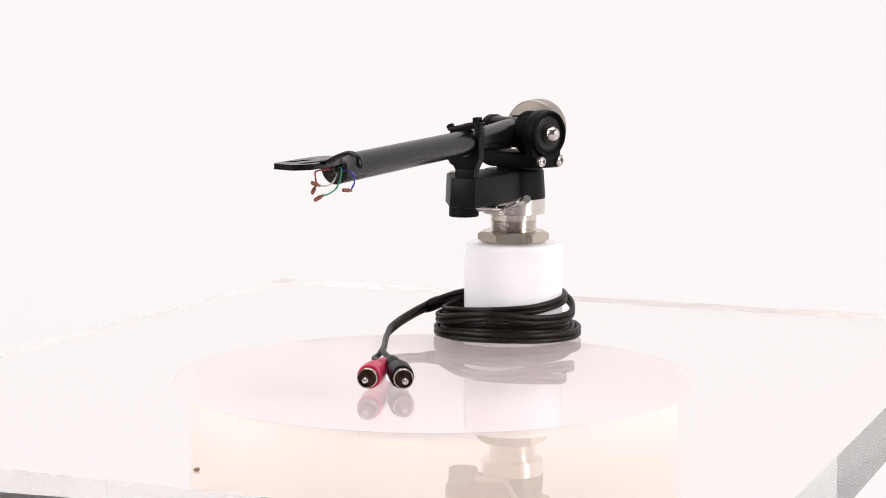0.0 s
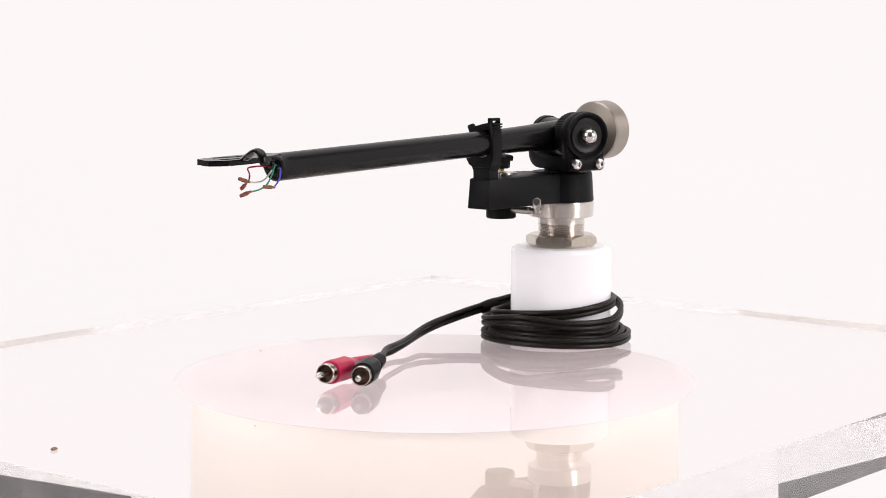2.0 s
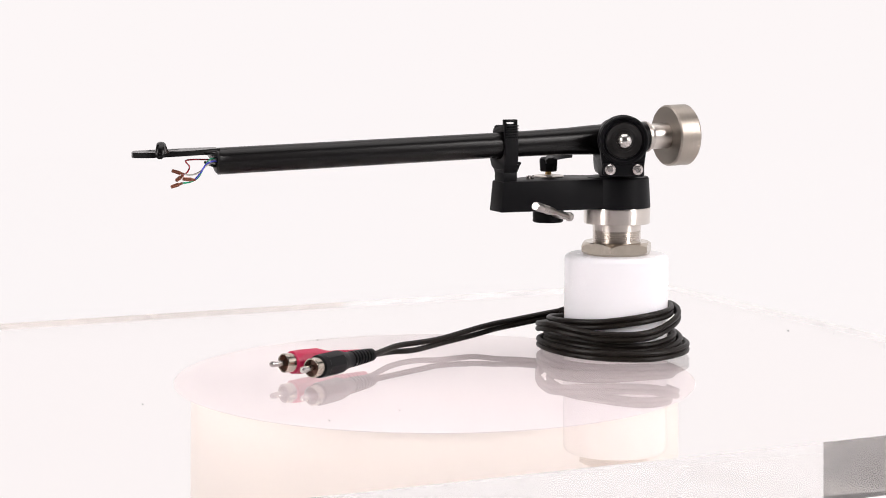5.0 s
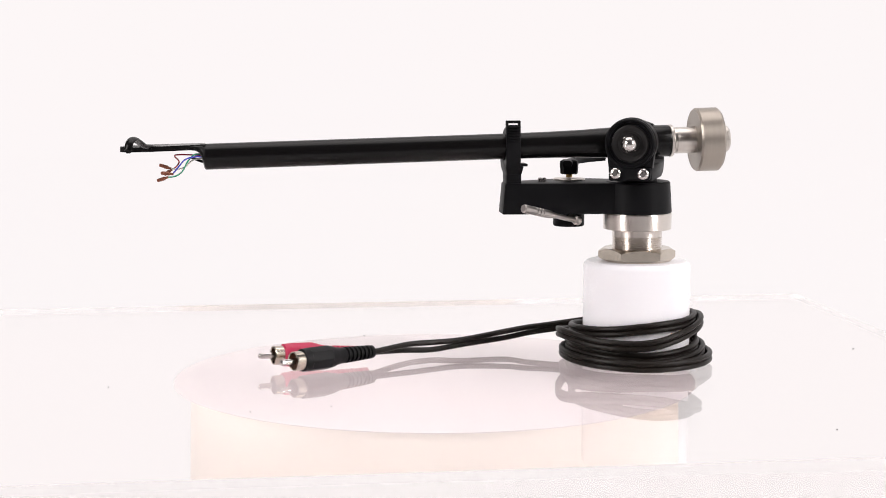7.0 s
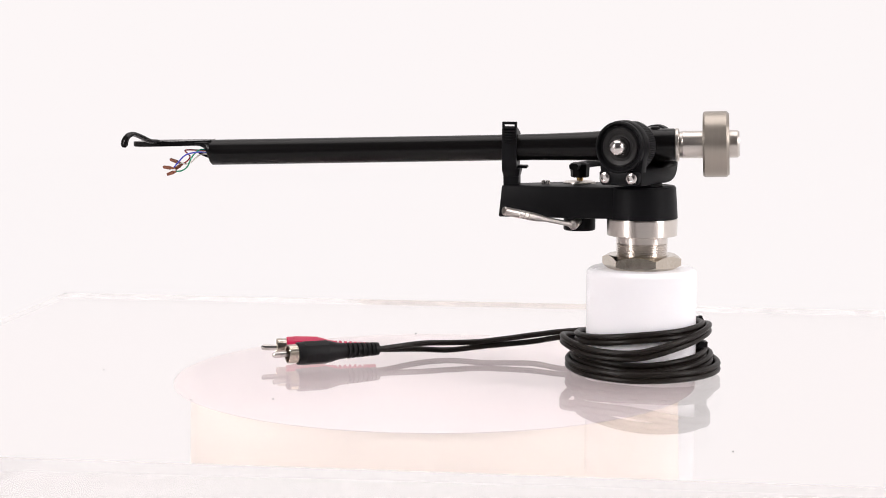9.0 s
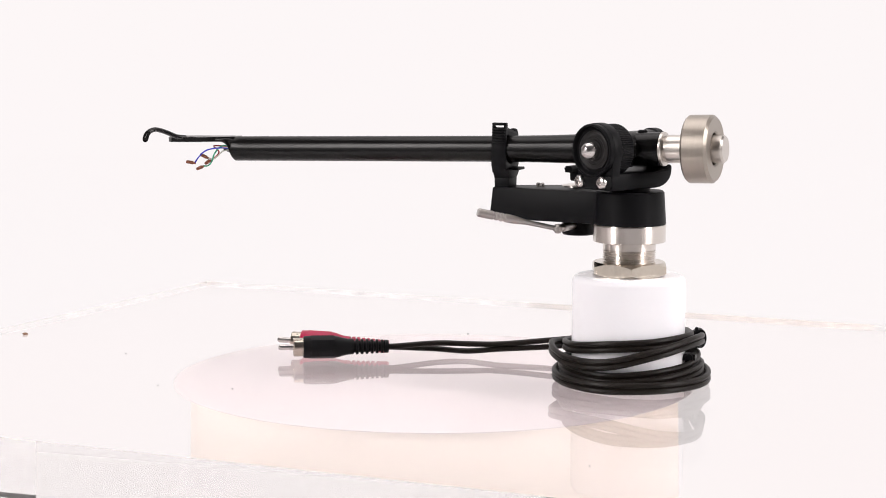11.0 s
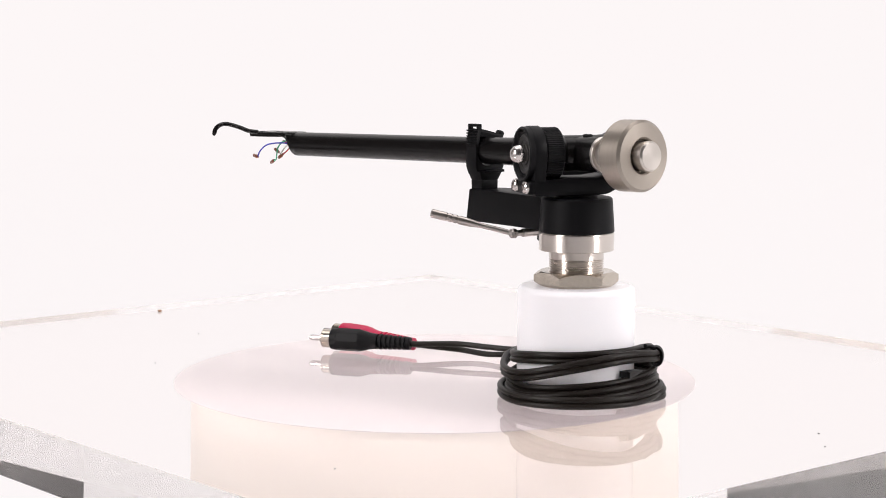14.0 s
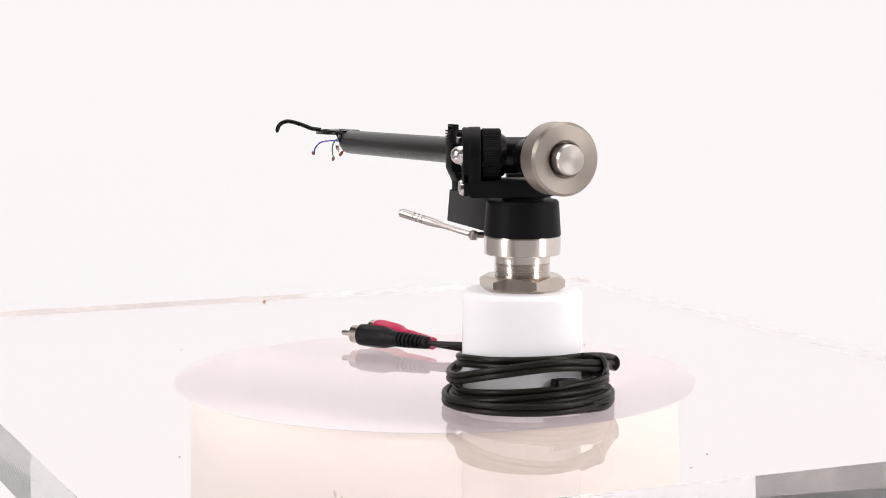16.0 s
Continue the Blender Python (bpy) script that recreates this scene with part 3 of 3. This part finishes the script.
BLACK_PLUG = ((-0.0831, -0.0206, 0.0072), (-0.0322, 0.0100, 0.0068))
RED_PLUG = ((-0.0933, -0.0033, 0.0082), (-0.0342, 0.0140, 0.0058))


def plug(owner, mat, ends, label):
    a, b = Vector(ends[0]), Vector(ends[1])
    d = b - a
    body = lathe(a, d, [(0.0134, 0), (0.0134, 0.0054), (0.0138, 0.0059), (0.0172, 0.0061), (0.0176, 0.0063), (0.0300, 0.0063), (0.0305, 0.0059), (0.0322, 0.0057), (0.0352, 0.0048), (0.0378, 0.0043), (0.0405, 0.0042), (0.0405, 0)], 32, wave=lambda i, k: (1.0, 0.955, 0.925, 0.955)[i % 4] if 0.0175 < k < 0.0302 else 1.0)
    root = part("plug", body, mat, owner, label)
    prof = [(0.0400, 0), (0.0400, 0.0041)]
    for k in range(6):
        z, r = 0.0406 + 0.0027 * k, 0.0043 - 0.00012 * k
        prof += [(z, r - 0.0010), (z + 0.0009, r - 0.0010), (z + 0.0012, r), (z + 0.0024, r)]
    prof += [(0.0568, 0.0028), (0.0572, 0.0036), (d.length, 0.0034), (d.length, 0)]
    part("strain_relief", lathe(a, d, prof, 24), mat, root, "ribbed strain relief boot")
    part("plug_shell", lathe(a, d, [(0.0142, 0), (0.0142, 0.0050), (0.0086, 0.0050), (0.0082, 0.0047), (0.0082, 0.0044), (0.0086, 0.0042), (0.0140, 0.0042), (0.0140, 0)], 40), NICKEL, root, "nickel-plated outer contact")
    part("insulator", lathe(a, d, [(0.0125, 0), (0.0125, 0.0041), (0.0150, 0.0041), (0.0150, 0)], 24), PHENOLIC, root, "brown insulator")
    part("pin", lathe(a, d, [(0, 0), (0.0002, 0.0009), (0.0010, 0.0015), (0.0020, 0.0016), (0.0138, 0.0016), (0.0138, 0)], 20), CHROME, root, "bright contact pin")
    return root


def polar(angle, r, z):
    """A point round the pedestal: degrees, then millimetres."""
    return (PEDESTAL_AT[0] + 0.001 * r * math.cos(radians(angle)), PEDESTAL_AT[1] + 0.001 * r * math.sin(radians(angle)), 0.001 * z)


def cable():
    x, y = PEDESTAL_AT
    ob = thing("audio_cable", (x, y, 0), "black twin audio cable coiled round the pedestal", "cable")
    plug(ob, PLUG_BLACK, BLACK_PLUG, "black phono plug")
    plug(ob, PLUG_RED, RED_PLUG, "red phono plug")
    coil = [polar(-45 * k, r, z) for loop in LOOPS for k, (r, z) in enumerate(loop)] + [polar(20, 37.4, 3.4), polar(-8, 34.2, 3.4)]
    for (a, b), side in ((BLACK_PLUG, 1), (RED_PLUG, -1)):
        a, b = Vector(a), Vector(b)
        d = (b - a).normalized()
        run = [Vector(p) + Vector((0, 0, 0.00145 * side)) for p in RUN + coil]
        for k, gap, lift in ((0, 1.5, 0.5), (1, 1.0, 0.8), (2, 0.3, 0.0), (3, 0.5, 0.5), (4, 0.2, 0.2), (5, 0.0, 0.0)):
            run[k] += Vector((0.0008 * gap, -0.0014 * gap, 0.001 * lift)) * side
        path = spline([b - d * 0.002, b + d * 0.004] + run, 6)
        part("cord", sweep(path, 0.00154, 10), RUBBER, ob, "black vinyl twin cord strand")
    sleeve = [Vector(p) for p in ((0.1010, 0.0494, 0.0148), (0.1060, 0.0482, 0.0156), (0.1110, 0.0465, 0.0164), (0.1155, 0.0446, 0.0172))]
    part("sleeve", sweep(sleeve, [0.0034, 0.0040, 0.0040, 0.0034], 16, flat=0.62), RUBBER, ob, "black shrink sleeve where the cord divides")
    # the cord's cut end, laid flat against the pedestal above the lower loops
    tail = [polar(62, 39.5, 8.6), polar(45, 36.0, 11.2), polar(30, 32.6, 13.6), polar(15, 31.6, 14.8), polar(3, 31.6, 15.0)]
    end = part("cord_end", sweep(spline(tail, 5), None, section=[(-0.0030, -0.0014), (-0.0016, -0.0017), (0, -0.0011), (0.0016, -0.0017), (0.0030, -0.0014), (0.0030, 0.0014), (0.0016, 0.0017), (0, 0.0011), (-0.0016, 0.0017), (-0.0030, 0.0014)]), CAP_GREY, ob, "dull black cut end of the cord")
    tip, before = Vector(tail[-1]), Vector(tail[-2])
    part("end_cap", lathe(tip, before - tip, [(-0.0012, 0), (-0.0012, 0.0018), (0.0022, 0.0022), (0.0040, 0.0021), (0.0040, 0)], 12), PLUG_BLACK, end)
    # wire tie round the upper loop
    c, out = Vector(polar(42, 39.0, 21.0)), Vector((math.cos(radians(44)), math.sin(radians(44)), 0))
    ring = [c + out * (0.0025 * math.cos(radians(k))) + UP * (0.0042 * math.sin(radians(k))) for k in range(-170, 171, 20)]
    tie = part("wire_tie", sweep(ring, None, hint=(-out.y, out.x, 0), section=[(-0.0008, -0.0020), (0.0006, -0.0026), (0.0012, 0), (0.0006, 0.0026), (-0.0008, 0.0020), (-0.0010, 0)]), PLUG_BLACK, ob, "black wire tie holding the loops")
    part("tie_tail", sweep(spline([polar(42, 38.6, 24.8), polar(38, 37.2, 25.8), polar(34, 35.8, 26.6), polar(28, 34.8, 27.2)], 4), 0.0010, 8), PLUG_BLACK, tie)
    return [ob]


def debris():
    """Fine dust on the plate, and one crumb."""
    bm = bmesh.new()
    for px, py in DUST_AT:
        bmesh.ops.create_icosphere(bm, subdivisions=1, radius=0.0005, matrix=Matrix.Translation((px, py, 0.0002)) @ Matrix.Diagonal((random.uniform(0.5, 1.6), random.uniform(0.5, 1.2), 0.5, 1)))
    dust = solid("dust", bm, DUST, (0, 0, 0), "scattered grey dust specks on the clear plate", "dust", kind="stuff")
    bm = bmesh.new()
    bmesh.ops.create_icosphere(bm, subdivisions=2, radius=0.0016, matrix=Matrix.Translation((-0.2589, -0.0072, 0.0006)) @ Matrix.Diagonal((1.2, 0.8, 0.45, 1)))
    for v in bm.verts:
        v.co += Vector([random.uniform(-1, 1) for _ in range(3)]) * 0.0001
    crumb = solid("crumb", bm, CRUMB, (-0.2589, -0.0072, 0), "tiny brown crumb lying on the clear plate", "crumb")
    return [dust, crumb]


DUST_AT = [(-0.0264, 0.1037), (-0.1694, -0.0370), (-0.1024, -0.1086), (-0.0640, -0.1007), (0.1548, -0.1845), (0.2387, 0.0201), (0.2573, 0.0010)]
# seconds, degrees turned about the vertical axis
TURN = [(0, 66.60), (1, 58.25), (2, 49.88), (3, 41.25), (4, 32.65), (5, 24.55), (6, 16.40), (7, 8.20), (8, -0.11), (9, -8.40), (10, -16.58), (11, -24.75), (12, -33.0), (13, -41.38), (14, -49.70), (15, -57.96), (16, -66.23)]


def motions():
    for ob in MOVING:
        m = Matrix.Translation(BASE[ob.name])
        walk(ob, [(t, Matrix.Rotation(radians(a), 4, "Z") @ m) for t, a in TURN])


studio()
room()
# unseen glowing panels, added so that the plate's edges pick up white
glow_panel(1.55, -1.15, 1.12, 1.32, "tall glowing white panel added out of view, in a thin frame")
glow_panel(-2.30, -0.35, 1.50, -0.10, "low glowing white panel added out of view, in a thin frame")
glow_panel(-2.25, -2.90, -0.40, 0.70, "long glowing white panel added out of view, in a thin frame")
MOVING = [plate(), turntable(), pedestal(), tonearm(), *cable(), *debris()]
wall_tiles()
motions()
